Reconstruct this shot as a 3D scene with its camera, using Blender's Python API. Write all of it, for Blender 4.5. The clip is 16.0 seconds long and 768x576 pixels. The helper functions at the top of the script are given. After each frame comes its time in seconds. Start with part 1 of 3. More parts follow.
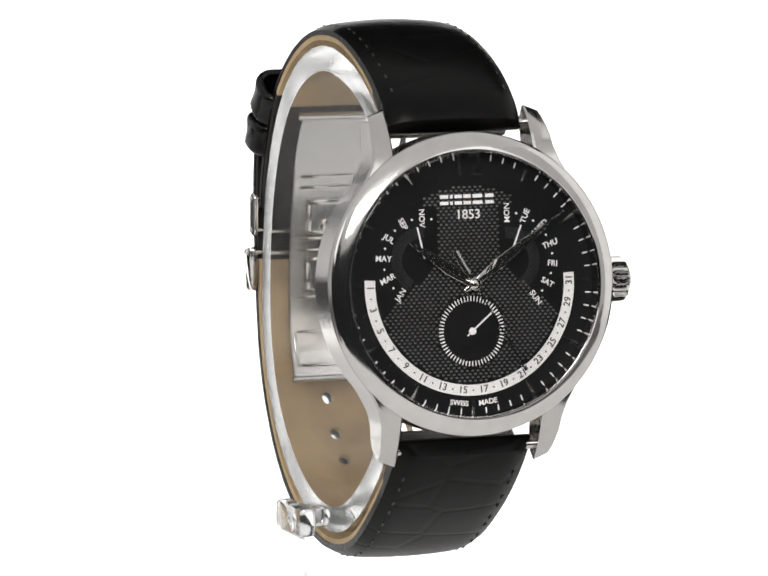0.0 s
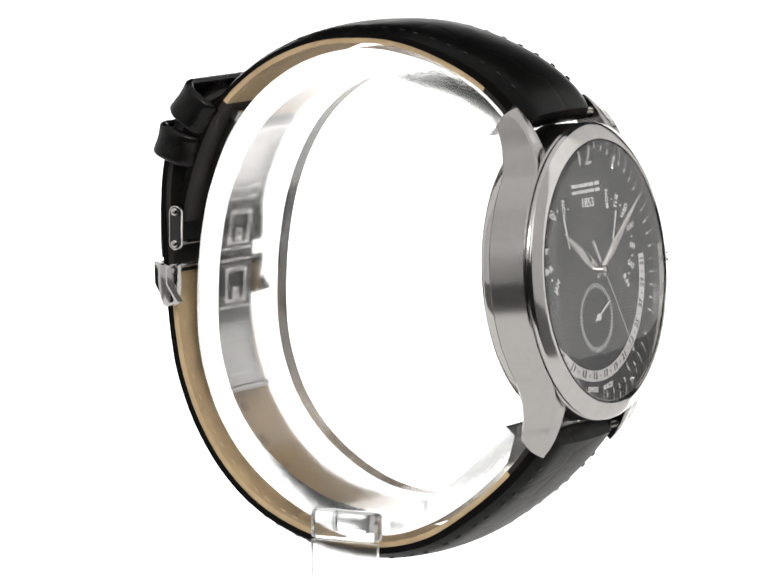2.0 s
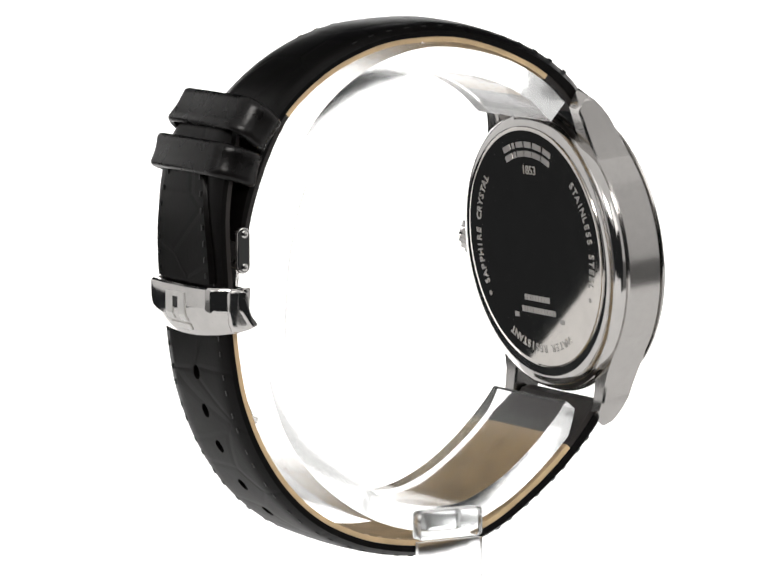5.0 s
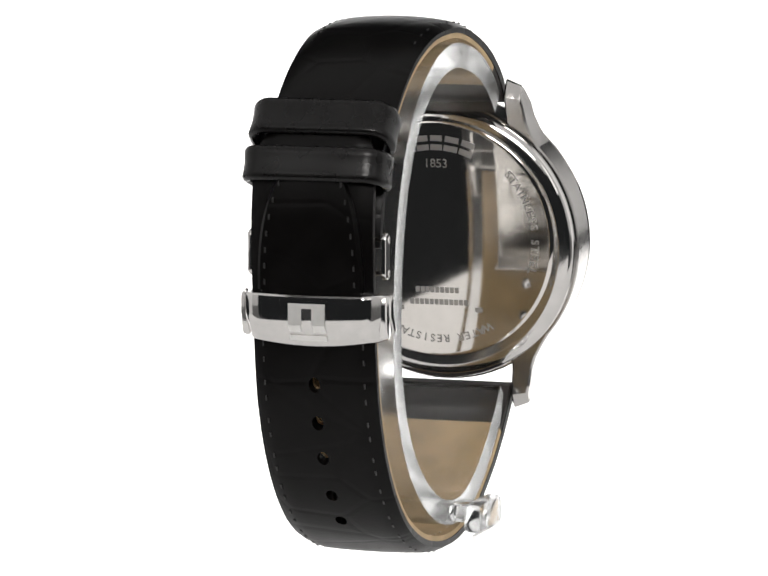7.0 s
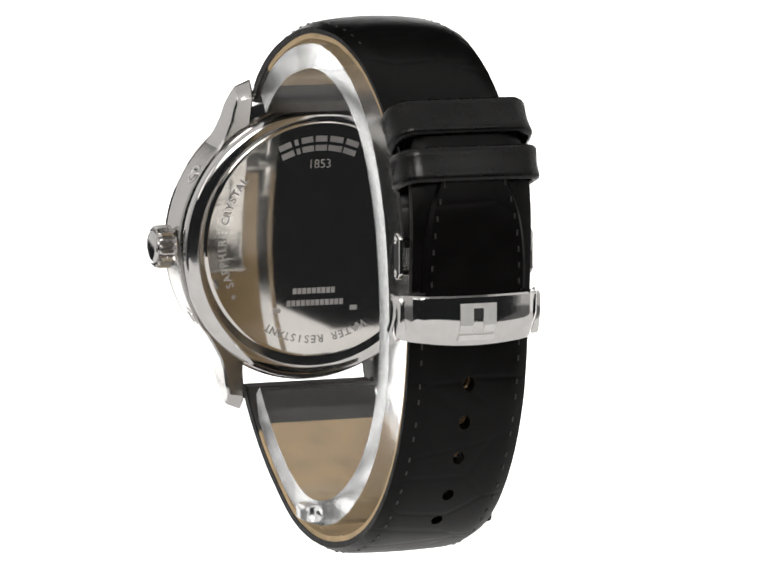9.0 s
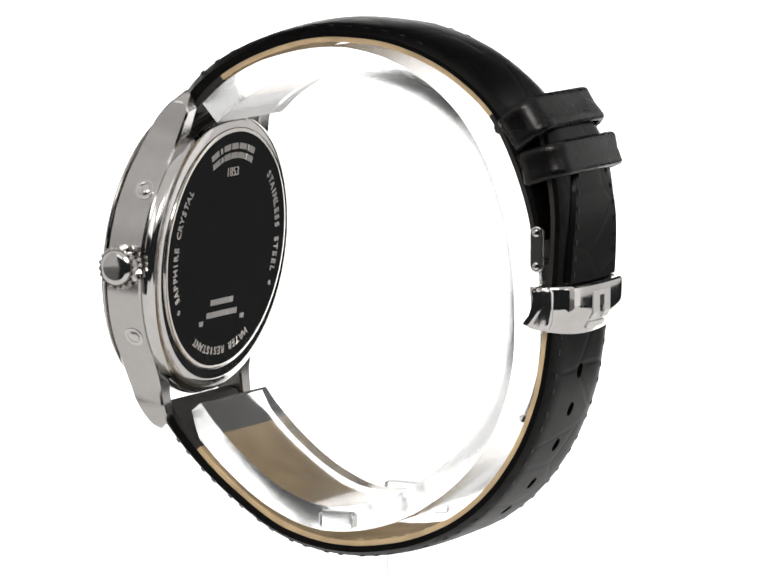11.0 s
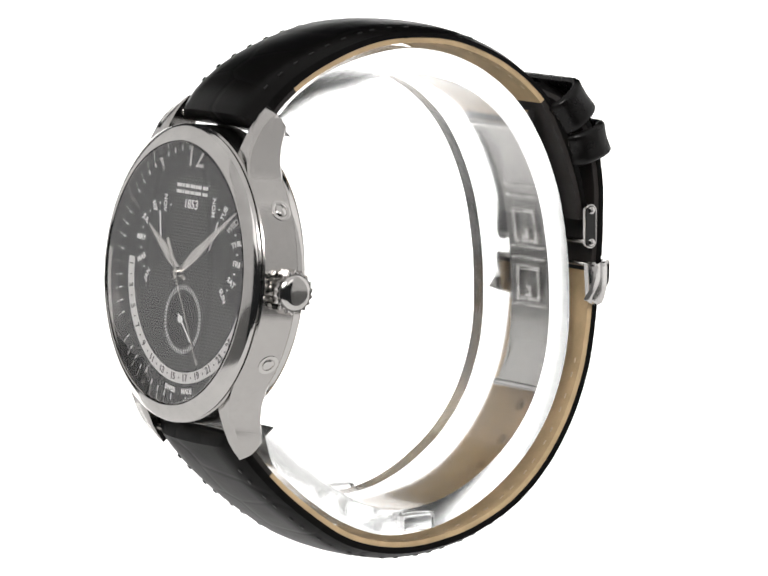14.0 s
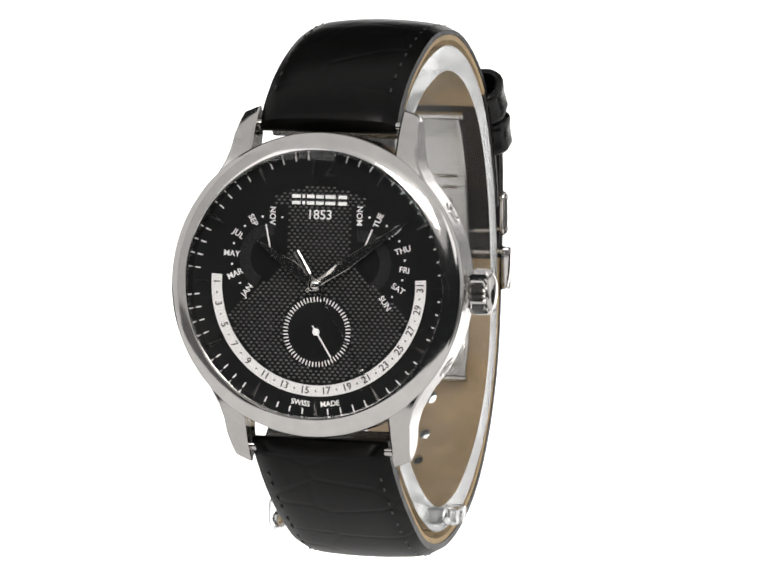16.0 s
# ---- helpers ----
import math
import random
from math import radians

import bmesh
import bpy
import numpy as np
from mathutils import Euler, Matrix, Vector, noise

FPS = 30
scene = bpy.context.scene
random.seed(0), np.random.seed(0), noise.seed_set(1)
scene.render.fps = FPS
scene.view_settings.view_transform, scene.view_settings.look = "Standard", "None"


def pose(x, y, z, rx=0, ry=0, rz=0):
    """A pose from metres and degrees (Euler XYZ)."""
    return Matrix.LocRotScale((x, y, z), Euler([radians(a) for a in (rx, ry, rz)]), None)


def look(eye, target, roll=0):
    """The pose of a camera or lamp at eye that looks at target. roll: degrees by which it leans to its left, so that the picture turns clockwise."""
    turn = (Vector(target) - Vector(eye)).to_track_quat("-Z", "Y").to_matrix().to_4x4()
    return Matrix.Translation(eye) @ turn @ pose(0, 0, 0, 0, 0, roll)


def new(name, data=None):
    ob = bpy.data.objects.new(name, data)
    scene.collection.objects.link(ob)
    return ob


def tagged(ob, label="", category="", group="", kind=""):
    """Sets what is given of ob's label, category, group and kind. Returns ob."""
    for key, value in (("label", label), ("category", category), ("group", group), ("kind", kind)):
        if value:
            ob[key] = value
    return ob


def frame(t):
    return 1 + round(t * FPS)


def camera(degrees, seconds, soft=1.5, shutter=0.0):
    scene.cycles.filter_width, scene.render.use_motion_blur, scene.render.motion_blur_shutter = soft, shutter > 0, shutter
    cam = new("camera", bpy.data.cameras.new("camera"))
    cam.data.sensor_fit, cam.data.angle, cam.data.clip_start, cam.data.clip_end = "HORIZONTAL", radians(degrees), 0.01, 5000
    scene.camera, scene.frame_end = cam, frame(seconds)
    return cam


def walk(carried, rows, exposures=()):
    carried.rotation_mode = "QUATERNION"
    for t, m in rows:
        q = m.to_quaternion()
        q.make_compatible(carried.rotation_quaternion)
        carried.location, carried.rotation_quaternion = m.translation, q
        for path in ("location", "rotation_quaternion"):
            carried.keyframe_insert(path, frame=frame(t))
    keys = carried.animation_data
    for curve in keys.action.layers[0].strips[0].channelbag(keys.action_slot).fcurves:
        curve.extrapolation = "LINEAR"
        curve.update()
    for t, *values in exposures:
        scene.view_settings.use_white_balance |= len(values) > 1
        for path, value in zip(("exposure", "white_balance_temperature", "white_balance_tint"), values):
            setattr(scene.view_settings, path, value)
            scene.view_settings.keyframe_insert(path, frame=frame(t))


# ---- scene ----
# One wristwatch on a clear acrylic holder turns on a vertical axis through the world's origin,
# inside an assumed open-fronted tent of glowing panels. Lengths in the building code are millimetres (MM).
MM = 0.001
TURN = [(t, 20.33 + 20.2 * t) for t in (0.0, 2.0, 4.0, 6.0, 8.0, 10.0, 12.0, 14.0, 16.0)]  # an even turntable

# ---------------------------------------------------------------- camera
DIST, PITCH = 0.830, 6.88
EYE = (-0.0001, -DIST * math.cos(radians(PITCH)), DIST * math.sin(radians(PITCH)))
cam = camera(7.655, 16.0, soft=1.7)
AIM = (-0.0001, 0, 0)
walk(cam, [(0, look(EYE, AIM)), (16, look(EYE, AIM))])

# ---------------------------------------------------------------- world and exposure
world = bpy.data.worlds.new("dark_room")
scene.world = world
world.use_nodes = True
world.node_tree.nodes["Background"].inputs["Color"].default_value = (0.9, 0.95, 1.0, 1)
world.node_tree.nodes["Background"].inputs["Strength"].default_value = 0.02
scene.view_settings.exposure = 0.0
# Glow of the backdrop and of the unseen panels, tuned for reflections.
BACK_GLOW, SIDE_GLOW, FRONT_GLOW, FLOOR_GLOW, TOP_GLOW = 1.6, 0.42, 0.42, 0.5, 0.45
UPPER_GLOW, LOW_GLOW, REAR_GLOW, EAST_GLOW = 1.3, 0.1, 0.45, 0.8
key_data = bpy.data.lights.new("softbox_light", "AREA")
key_data.shape, key_data.size, key_data.size_y, key_data.energy, key_data.color = "RECTANGLE", 0.34, 0.22, 3.6, (1.0, 0.97, 0.94)
key = new("softbox_light", key_data)
key.matrix_world = look((0.0, -0.62, 0.4), (0, 0, 0))


# ---------------------------------------------------------------- materials
def material(name, color, rough=0.5, metal=0.0, grain=None, bump=0.0, var=0.0, var_scale=300.0, **extra):
    """A principled material with colour variation at two scales and a fine bump. grain: scale of the noise, per metre, or a triple."""
    m = bpy.data.materials.new(name)
    m.use_nodes = True
    nt = m.node_tree
    b = nt.nodes["Principled BSDF"]
    b.inputs["Base Color"].default_value = (*color, 1)
    b.inputs["Roughness"].default_value = rough
    b.inputs["Metallic"].default_value = metal
    for key, value in extra.items():
        b.inputs[key.replace("_", " ")].default_value = value
    co = nt.nodes.new("ShaderNodeTexCoord")
    if var:
        n1 = nt.nodes.new("ShaderNodeTexNoise")
        n1.inputs["Scale"].default_value, n1.inputs["Detail"].default_value = var_scale, 6
        nt.links.new(co.outputs["Object"], n1.inputs["Vector"])
        ramp = nt.nodes.new("ShaderNodeValToRGB")
        ramp.color_ramp.elements[0].position, ramp.color_ramp.elements[1].position = 0.3, 0.7
        ramp.color_ramp.elements[0].color = (*[c * (1 - var) for c in color], 1)
        ramp.color_ramp.elements[1].color = (*[min(1, c * (1 + var)) for c in color], 1)
        nt.links.new(n1.outputs["Fac"], ramp.inputs["Fac"])
        nt.links.new(ramp.outputs["Color"], b.inputs["Base Color"])
        rr = nt.nodes.new("ShaderNodeMapRange")
        rr.inputs["To Min"].default_value, rr.inputs["To Max"].default_value = rough * 0.8, min(1, rough * 1.25)
        nt.links.new(n1.outputs["Fac"], rr.inputs["Value"])
        nt.links.new(rr.outputs["Result"], b.inputs["Roughness"])
    if grain:
        mp = nt.nodes.new("ShaderNodeMapping")
        mp.inputs["Scale"].default_value = grain if isinstance(grain, tuple) else (grain,) * 3
        n2 = nt.nodes.new("ShaderNodeTexNoise")
        n2.inputs["Scale"].default_value, n2.inputs["Detail"].default_value = 1.0, 4
        bp = nt.nodes.new("ShaderNodeBump")
        bp.inputs["Strength"].default_value, bp.inputs["Distance"].default_value = bump, 0.0001
        nt.links.new(co.outputs["Object"], mp.inputs["Vector"])
        nt.links.new(mp.outputs["Vector"], n2.inputs["Vector"])
        nt.links.new(n2.outputs["Fac"], bp.inputs["Height"])
        nt.links.new(bp.outputs["Normal"], b.inputs["Normal"])
    return m


def leather_material():
    """Black calf leather stamped with a crocodile scale pattern: scale creases, pores and worn gloss."""
    m = material("black_leather", (0.0022, 0.0019, 0.0019), 0.31, var=0.25, var_scale=260)
    nt = m.node_tree
    b = nt.nodes["Principled BSDF"]
    b.inputs["Specular IOR Level"].default_value = 0.12
    co = nt.nodes.new("ShaderNodeTexCoord")
    mp = nt.nodes.new("ShaderNodeMapping")
    mp.inputs["Scale"].default_value = (88, 125, 125)
    vo = nt.nodes.new("ShaderNodeTexVoronoi")
    vo.feature = "DISTANCE_TO_EDGE"
    vo.inputs["Scale"].default_value, vo.inputs["Randomness"].default_value = 1.0, 0.6
    cr = nt.nodes.new("ShaderNodeMapRange")
    cr.inputs["From Max"].default_value = 0.07
    pores = nt.nodes.new("ShaderNodeTexNoise")
    pores.inputs["Scale"].default_value, pores.inputs["Detail"].default_value = 2600, 5
    b1, b2 = nt.nodes.new("ShaderNodeBump"), nt.nodes.new("ShaderNodeBump")
    b1.inputs["Strength"].default_value, b1.inputs["Distance"].default_value = 0.13, 0.00025
    b2.inputs["Strength"].default_value, b2.inputs["Distance"].default_value = 0.25, 0.00006
    nt.links.new(co.outputs["Object"], mp.inputs["Vector"])
    nt.links.new(mp.outputs["Vector"], vo.inputs["Vector"])
    nt.links.new(vo.outputs["Distance"], cr.inputs["Value"])
    nt.links.new(cr.outputs["Result"], b1.inputs["Height"])
    nt.links.new(co.outputs["Object"], pores.inputs["Vector"])
    nt.links.new(pores.outputs["Fac"], b2.inputs["Height"])
    nt.links.new(b1.outputs["Normal"], b2.inputs["Normal"])
    nt.links.new(b2.outputs["Normal"], b.inputs["Normal"])
    return m


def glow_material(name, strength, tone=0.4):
    """A plain surface that glows by itself, in place of lamps outside the tent."""
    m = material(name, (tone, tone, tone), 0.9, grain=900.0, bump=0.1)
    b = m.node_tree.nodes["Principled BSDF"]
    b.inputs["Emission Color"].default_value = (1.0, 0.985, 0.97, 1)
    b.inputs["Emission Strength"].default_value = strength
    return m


BRUSHED = material("brushed_steel", (0.52, 0.505, 0.49), 0.16, 1.0, grain=(400, 9000, 400), bump=0.06, var=0.025, var_scale=900)
POLISHED = material("polished_steel", (0.62, 0.605, 0.59), 0.09, 1.0, var=0.04, var_scale=500)
SATIN = material("satin_steel", (0.52, 0.505, 0.49), 0.14, 1.0, grain=5000.0, bump=0.05, var=0.05, var_scale=700)
BEZEL = material("polished_bezel_steel", (0.6, 0.585, 0.57), 0.11, 1.0, var=0.05, var_scale=400)
DATE_STEEL = material("matt_steel", (0.75, 0.74, 0.72), 0.5, 0.85, var=0.05, var_scale=900)
HAND = material("polished_hand_steel", (0.62, 0.6, 0.57), 0.07, 1.0, var=0.03, var_scale=800)
CROWN_STEEL = material("crown_steel", (0.66, 0.645, 0.63), 0.13, 1.0, var=0.05, var_scale=900)
LEATHER = leather_material()
SMOOTH_LEATHER = material("smooth_black_leather", (0.003, 0.0026, 0.0026), 0.27, grain=1800.0, bump=0.12, var=0.3, var_scale=300, Specular_IOR_Level=0.26)
RAY = material("dark_rays", (0.035, 0.035, 0.035), 0.35, 0.5, var=0.1)
LINING = material("tan_lining", (0.56, 0.41, 0.235), 0.85, grain=2200.0, bump=0.5, var=0.18, var_scale=220)
EDGE = material("black_lining", (0.014, 0.011, 0.0095), 0.6, grain=2200.0, bump=0.3, var=0.2)
THREAD = material("black_thread", (0.02, 0.02, 0.02), 0.4, var=0.2, var_scale=2000)
TAN_THREAD = material("pale_thread", (0.62, 0.5, 0.34), 0.7, var=0.15, var_scale=2000)
ACRYLIC = material("clear_acrylic", (0.985, 0.99, 0.99), 0.13, IOR=1.42, Transmission_Weight=1.0)
CLEAR_ACRYLIC = material("polished_acrylic", (0.98, 0.985, 0.985), 0.12, IOR=1.36, Transmission_Weight=1.0)
THIN_ACRYLIC = material("thin_acrylic", (0.99, 0.99, 0.99), 0.35, IOR=1.16, Transmission_Weight=1.0)
SAWN = material("sawn_acrylic", (0.97, 0.98, 0.98), 0.24, grain=(3000, 1400, 1400), bump=0.5, IOR=1.42, Transmission_Weight=1.0)
CRYSTAL = material("sapphire_crystal", (1, 1, 1), 0.0, IOR=1.5, Transmission_Weight=1.0)
DIAL = material("black_dial", (0.004, 0.004, 0.0042), 0.5, var=0.1, var_scale=400, Specular_IOR_Level=0.15)
GUILLOCHE = material("guilloche_black", (0.11, 0.109, 0.107), 0.3, 0.85, var=0.15, var_scale=2500, Specular_IOR_Level=0.85)
PRINT = material("white_print", (0.85, 0.85, 0.84), 0.6, var=0.04, var_scale=1500)
DATE_WHITE = material("white_date_ring", (0.72, 0.71, 0.7), 0.55, var=0.03, var_scale=600)
INK = material("black_ink", (0.015, 0.015, 0.015), 0.6, var=0.1)
CASEBACK = material("mirror_caseback", (0.7, 0.67, 0.635), 0.04, 1.0, var=0.04, var_scale=300)
ENGRAVE = material("grey_engraving", (0.48, 0.465, 0.45), 0.36, 0.85, var=0.1)
TENT = glow_material("tent_back_glow", BACK_GLOW)
TENT_SIDE = glow_material("tent_side_glow", SIDE_GLOW)
TENT_EAST = glow_material("tent_east_glow", EAST_GLOW)
PANEL_FRONT = glow_material("front_panel_glow", FRONT_GLOW, 0.2)
PANEL_LOW = glow_material("low_panel_glow", LOW_GLOW, 0.08)
PANEL_REAR = glow_material("rear_panel_glow", REAR_GLOW)
PANEL_UPPER = glow_material("upper_panel_glow", UPPER_GLOW)
TENT_FLOOR = glow_material("tent_floor_glow", FLOOR_GLOW)
TENT_TOP = glow_material("tent_top_glow", TOP_GLOW)


# ---------------------------------------------------------------- helpers for meshes
def part(name, bm, mat, parent, label="", m=None, kind="", smooth=True):
    """Links a bmesh, in millimetres, as one mesh object under a thing or a part. m: a placing matrix in millimetres."""
    if m is not None:
        bm.transform(m)
    bmesh.ops.recalc_face_normals(bm, faces=bm.faces[:])
    bm.transform(Matrix.Scale(MM, 4))
    me = bpy.data.meshes.new(name)
    bm.to_mesh(me)
    bm.free()
    return part_mesh(name, me, mat, parent, label, kind, smooth)


def part_mesh(name, me, mat, parent, label="", kind="", smooth=True):
    if not me.materials:
        me.materials.append(mat)
    if smooth:
        me.shade_smooth()
        me.set_sharp_from_angle(angle=radians(38))
    ob = new(name, me)
    ob.parent = parent
    return tagged(ob, label, kind=kind)


def box(bm, x0, x1, y0, y1, z0, z1, bevel=0.0):
    made = bmesh.ops.create_cube(bm, size=1)["verts"]
    bmesh.ops.scale(bm, vec=(x1 - x0, y1 - y0, z1 - z0), verts=made)
    bmesh.ops.translate(bm, vec=((x0 + x1) / 2, (y0 + y1) / 2, (z0 + z1) / 2), verts=made)
    if bevel:
        edges = list({e for v in made for e in v.link_edges})
        bmesh.ops.bevel(bm, geom=edges, offset=bevel, segments=2, affect="EDGES", profile=0.5)
    return bm


def revolve(profile, n=128, closed=True):
    """A ring from (r, h) points, turned about local z."""
    bm = bmesh.new()
    rows = []
    for i in range(n):
        a = 2 * math.pi * i / n
        rows.append([bm.verts.new((r * math.cos(a), r * math.sin(a), h)) for r, h in profile])
    k = len(profile)
    for i in range(n):
        p, q = rows[i], rows[(i + 1) % n]
        for j in range(k if closed else k - 1):
            bm.faces.new((p[j], q[j], q[(j + 1) % k], p[(j + 1) % k]))
    return bm


def disc_solid(profile, n=96):
    """A solid of revolution from (r, h) points, capped at both ends."""
    bm = revolve(profile, n, closed=False)
    bm.verts.ensure_lookup_table()
    k = len(profile)
    bm.faces.new([bm.verts[i * k] for i in range(n)])
    bm.faces.new([bm.verts[i * k + k - 1] for i in range(n)])
    return bm


def loft(sections, caps=True):
    """A skin over rings of points, open at the ends unless capped."""
    bm = bmesh.new()
    rows = [[bm.verts.new(p) for p in s] for s in sections]
    k = len(rows[0])
    for p, q in zip(rows, rows[1:]):
        for j in range(k):
            bm.faces.new((p[j], q[j], q[(j + 1) % k], p[(j + 1) % k]))
    if caps:
        bm.faces.new(rows[0])
        bm.faces.new(rows[-1])
    return bm


def plate(outline, h0, h1, bevel=0.0):
    """A flat plate from an outline in x, y, between two heights."""
    bm = bmesh.new()
    base = bm.faces.new([bm.verts.new((x, y, h0)) for x, y in outline])
    top = bmesh.ops.extrude_face_region(bm, geom=[base])["geom"]
    bmesh.ops.translate(bm, vec=(0, 0, h1 - h0), verts=[v for v in top if isinstance(v, bmesh.types.BMVert)])
    if bevel:
        edges = [e for e in bm.edges if all(abs(v.co.z - h1) < 1e-6 for v in e.verts)]
        bmesh.ops.bevel(bm, geom=edges, offset=bevel, segments=2, affect="EDGES", profile=0.5)
    return bm


def spline(points, count):
    """Even steps along a smooth curve through (y, z) points: a list of (place, tangent)."""
    pts = [Vector(p) for p in points]
    pts = [2 * pts[0] - pts[1], *pts, 2 * pts[-1] - pts[-2]]
    fine = []
    for i in range(1, len(pts) - 2):
        a, b, c, d = pts[i - 1:i + 3]
        for s in range(24):
            t = s / 24
            fine.append(0.5 * (2 * b + (c - a) * t + (2 * a - 5 * b + 4 * c - d) * t * t + (3 * b - a - 3 * c + d) * t ** 3))
    fine.append(pts[-2])
    run = [0.0]
    for p, q in zip(fine, fine[1:]):
        run.append(run[-1] + (q - p).length)
    out, j = [], 0
    for i in range(count):
        s = run[-1] * i / (count - 1)
        while j < len(run) - 2 and run[j + 1] < s:
            j += 1
        f = (s - run[j]) / (run[j + 1] - run[j])
        out.append((fine[j].lerp(fine[j + 1], f), (fine[j + 1] - fine[j]).normalized()))
    return out, run[-1]


def ramp(s, table):
    """Linear interpolation in a short table of (place, value)."""
    for (a, u), (b, v) in zip(table, table[1:]):
        if s <= b:
            return u + (v - u) * max(0, s - a) / (b - a)
    return table[-1][1]


def cut(ob, cutter):
    """Cuts the bmesh cutter (millimetres) out of an object's mesh for good."""
    cutter.transform(Matrix.Scale(MM, 4))
    bmesh.ops.recalc_face_normals(cutter, faces=cutter.faces[:])
    me = bpy.data.meshes.new("cutter")
    cutter.to_mesh(me)
    tool = new("cutter", me)
    mod = ob.modifiers.new("cut", "BOOLEAN")
    mod.operation, mod.object, mod.solver = "DIFFERENCE", tool, "EXACT"
    dep = bpy.context.evaluated_depsgraph_get()
    dep.update()
    made = bpy.data.meshes.new_from_object(ob.evaluated_get(dep))
    ob.modifiers.remove(mod)
    ob.data = made
    bpy.data.objects.remove(tool)
    made.shade_smooth()
    made.set_sharp_from_angle(angle=radians(38))


LETTERS = {}


def text_mesh(body, cap, mat, depth=0.03, bold=0.0):
    """Words in the built-in font, centred at the origin, cap millimetres high, in the xy plane facing +z; the mesh is in millimetres."""
    key = (body, cap, mat.name)
    if key not in LETTERS:
        cu = bpy.data.curves.new("lettering", "FONT")
        cu.body, cu.size, cu.extrude, cu.offset = body, cap * 1.42, depth, bold
        cu.align_x, cu.align_y, cu.resolution_u = "CENTER", "CENTER", 3
        ob = new("lettering", cu)
        dep = bpy.context.evaluated_depsgraph_get()
        dep.update()
        LETTERS[key] = bpy.data.meshes.new_from_object(ob.evaluated_get(dep))
        bpy.data.objects.remove(ob)
    return LETTERS[key]


def lettering(name, body, cap, mat, parent, m, label="", bold=0.0):
    me = text_mesh(body, cap, mat, bold=bold).copy()
    me.materials.clear()
    me.transform(Matrix.Scale(MM, 4) @ m)
    return part_mesh(name, me, mat, parent, label, smooth=False)


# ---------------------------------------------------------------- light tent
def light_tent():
    """Curved glowing backdrop, with unseen glowing floor, sides and roof assumed from reflections; the front is open to
    a dark room.
    """
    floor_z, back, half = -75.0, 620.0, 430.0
    # Unseen floor, outlined to place its glow in the mirror case back.
    ground = part("floor", plate([(-half, -20), (-300, -20), (-122, -100), (-122, -188), (122, -188), (122, -100), (300, -20), (half, -20), (half, 130), (-half, 130)], floor_z - 8, floor_z), TENT_FLOOR, None, "unseen glowing floor panel of an assumed light tent")
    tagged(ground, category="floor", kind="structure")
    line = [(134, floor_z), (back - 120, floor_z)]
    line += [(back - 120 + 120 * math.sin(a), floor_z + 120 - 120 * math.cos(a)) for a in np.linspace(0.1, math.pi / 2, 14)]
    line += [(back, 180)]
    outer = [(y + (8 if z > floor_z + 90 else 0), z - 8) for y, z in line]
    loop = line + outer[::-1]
    # Narrower towards the watch, so the mirror case back reflects dark beside it.
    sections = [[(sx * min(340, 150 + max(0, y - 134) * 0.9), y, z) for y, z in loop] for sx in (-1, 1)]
    sweep = part("backdrop", loft(sections), TENT, None, "seamless white backdrop sweep that glows by itself")
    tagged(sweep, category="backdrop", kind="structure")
    for name, x in (("glow_panel_west", -half - 12), ("glow_panel_east", half + 4)):
        wall = part(name, box(bmesh.new(), x, x + 8, -41, 190, floor_z - 8, 430), TENT_EAST if x > 0 else TENT_SIDE, None, "unseen glowing side panel of an assumed light tent")
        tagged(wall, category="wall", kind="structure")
        # Unseen panels, added to set bright and dim reflections in steel and crystal.
        flap = part(name + "_front", box(bmesh.new(), x, x + 8, -330, -45, -40, 430), PANEL_FRONT, None, "unseen grey panel with a dim glow, added at the front side")
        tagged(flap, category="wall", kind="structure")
        upper = part(name + "_upper", box(bmesh.new(), x, x + 8, -700, -334, 175, 430), PANEL_UPPER, None, "unseen bright glowing panel, added high at the front side")
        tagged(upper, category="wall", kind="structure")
        skirt = part(name + "_low", box(bmesh.new(), x, x + 8, -330, -45, -260, -44), PANEL_LOW, None, "unseen dark panel with a faint glow, added low at the front side")
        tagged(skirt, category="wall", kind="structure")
        rear = part(name + "_rear", box(bmesh.new(), x, x + 8, 194, 600, -40, 430), PANEL_REAR, None, "unseen glowing panel, added at the rear side")
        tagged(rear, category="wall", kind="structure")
    # Unseen glowing roof, reaching over the camera for the case band's reflections.
    roof = part("ceiling", box(bmesh.new(), -half - 12, half + 12, -1450, 200, 434, 442), TENT_TOP, None, "unseen glowing roof panel of an assumed light tent")
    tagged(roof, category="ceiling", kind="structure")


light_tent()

# ---------------------------------------------------------------- the watch
watch = tagged(new("wristwatch"), "steel wristwatch with a black dial on a black leather strap", "watch")
CASE = Matrix.Translation((0.25, -31.2, 4.15)) @ Matrix.Rotation(radians(90 - 5.3), 4, "X") @ Matrix.Scale(1.018, 4)  # local x right, y up the dial, z out of the dial


def dial_at(x, y, h, turn=0.0):
    """A place on the dial: x right, y up, h out of it; turn clockwise, in degrees."""
    return CASE @ Matrix.Translation((x, y, h)) @ Matrix.Rotation(radians(-turn), 4, "Z")


def polar(r, clock):
    return r * math.sin(radians(clock)), r * math.cos(radians(clock))


DH = 2.0  # height of the dial's face
SUB_Y = -6.45  # centre of the small seconds


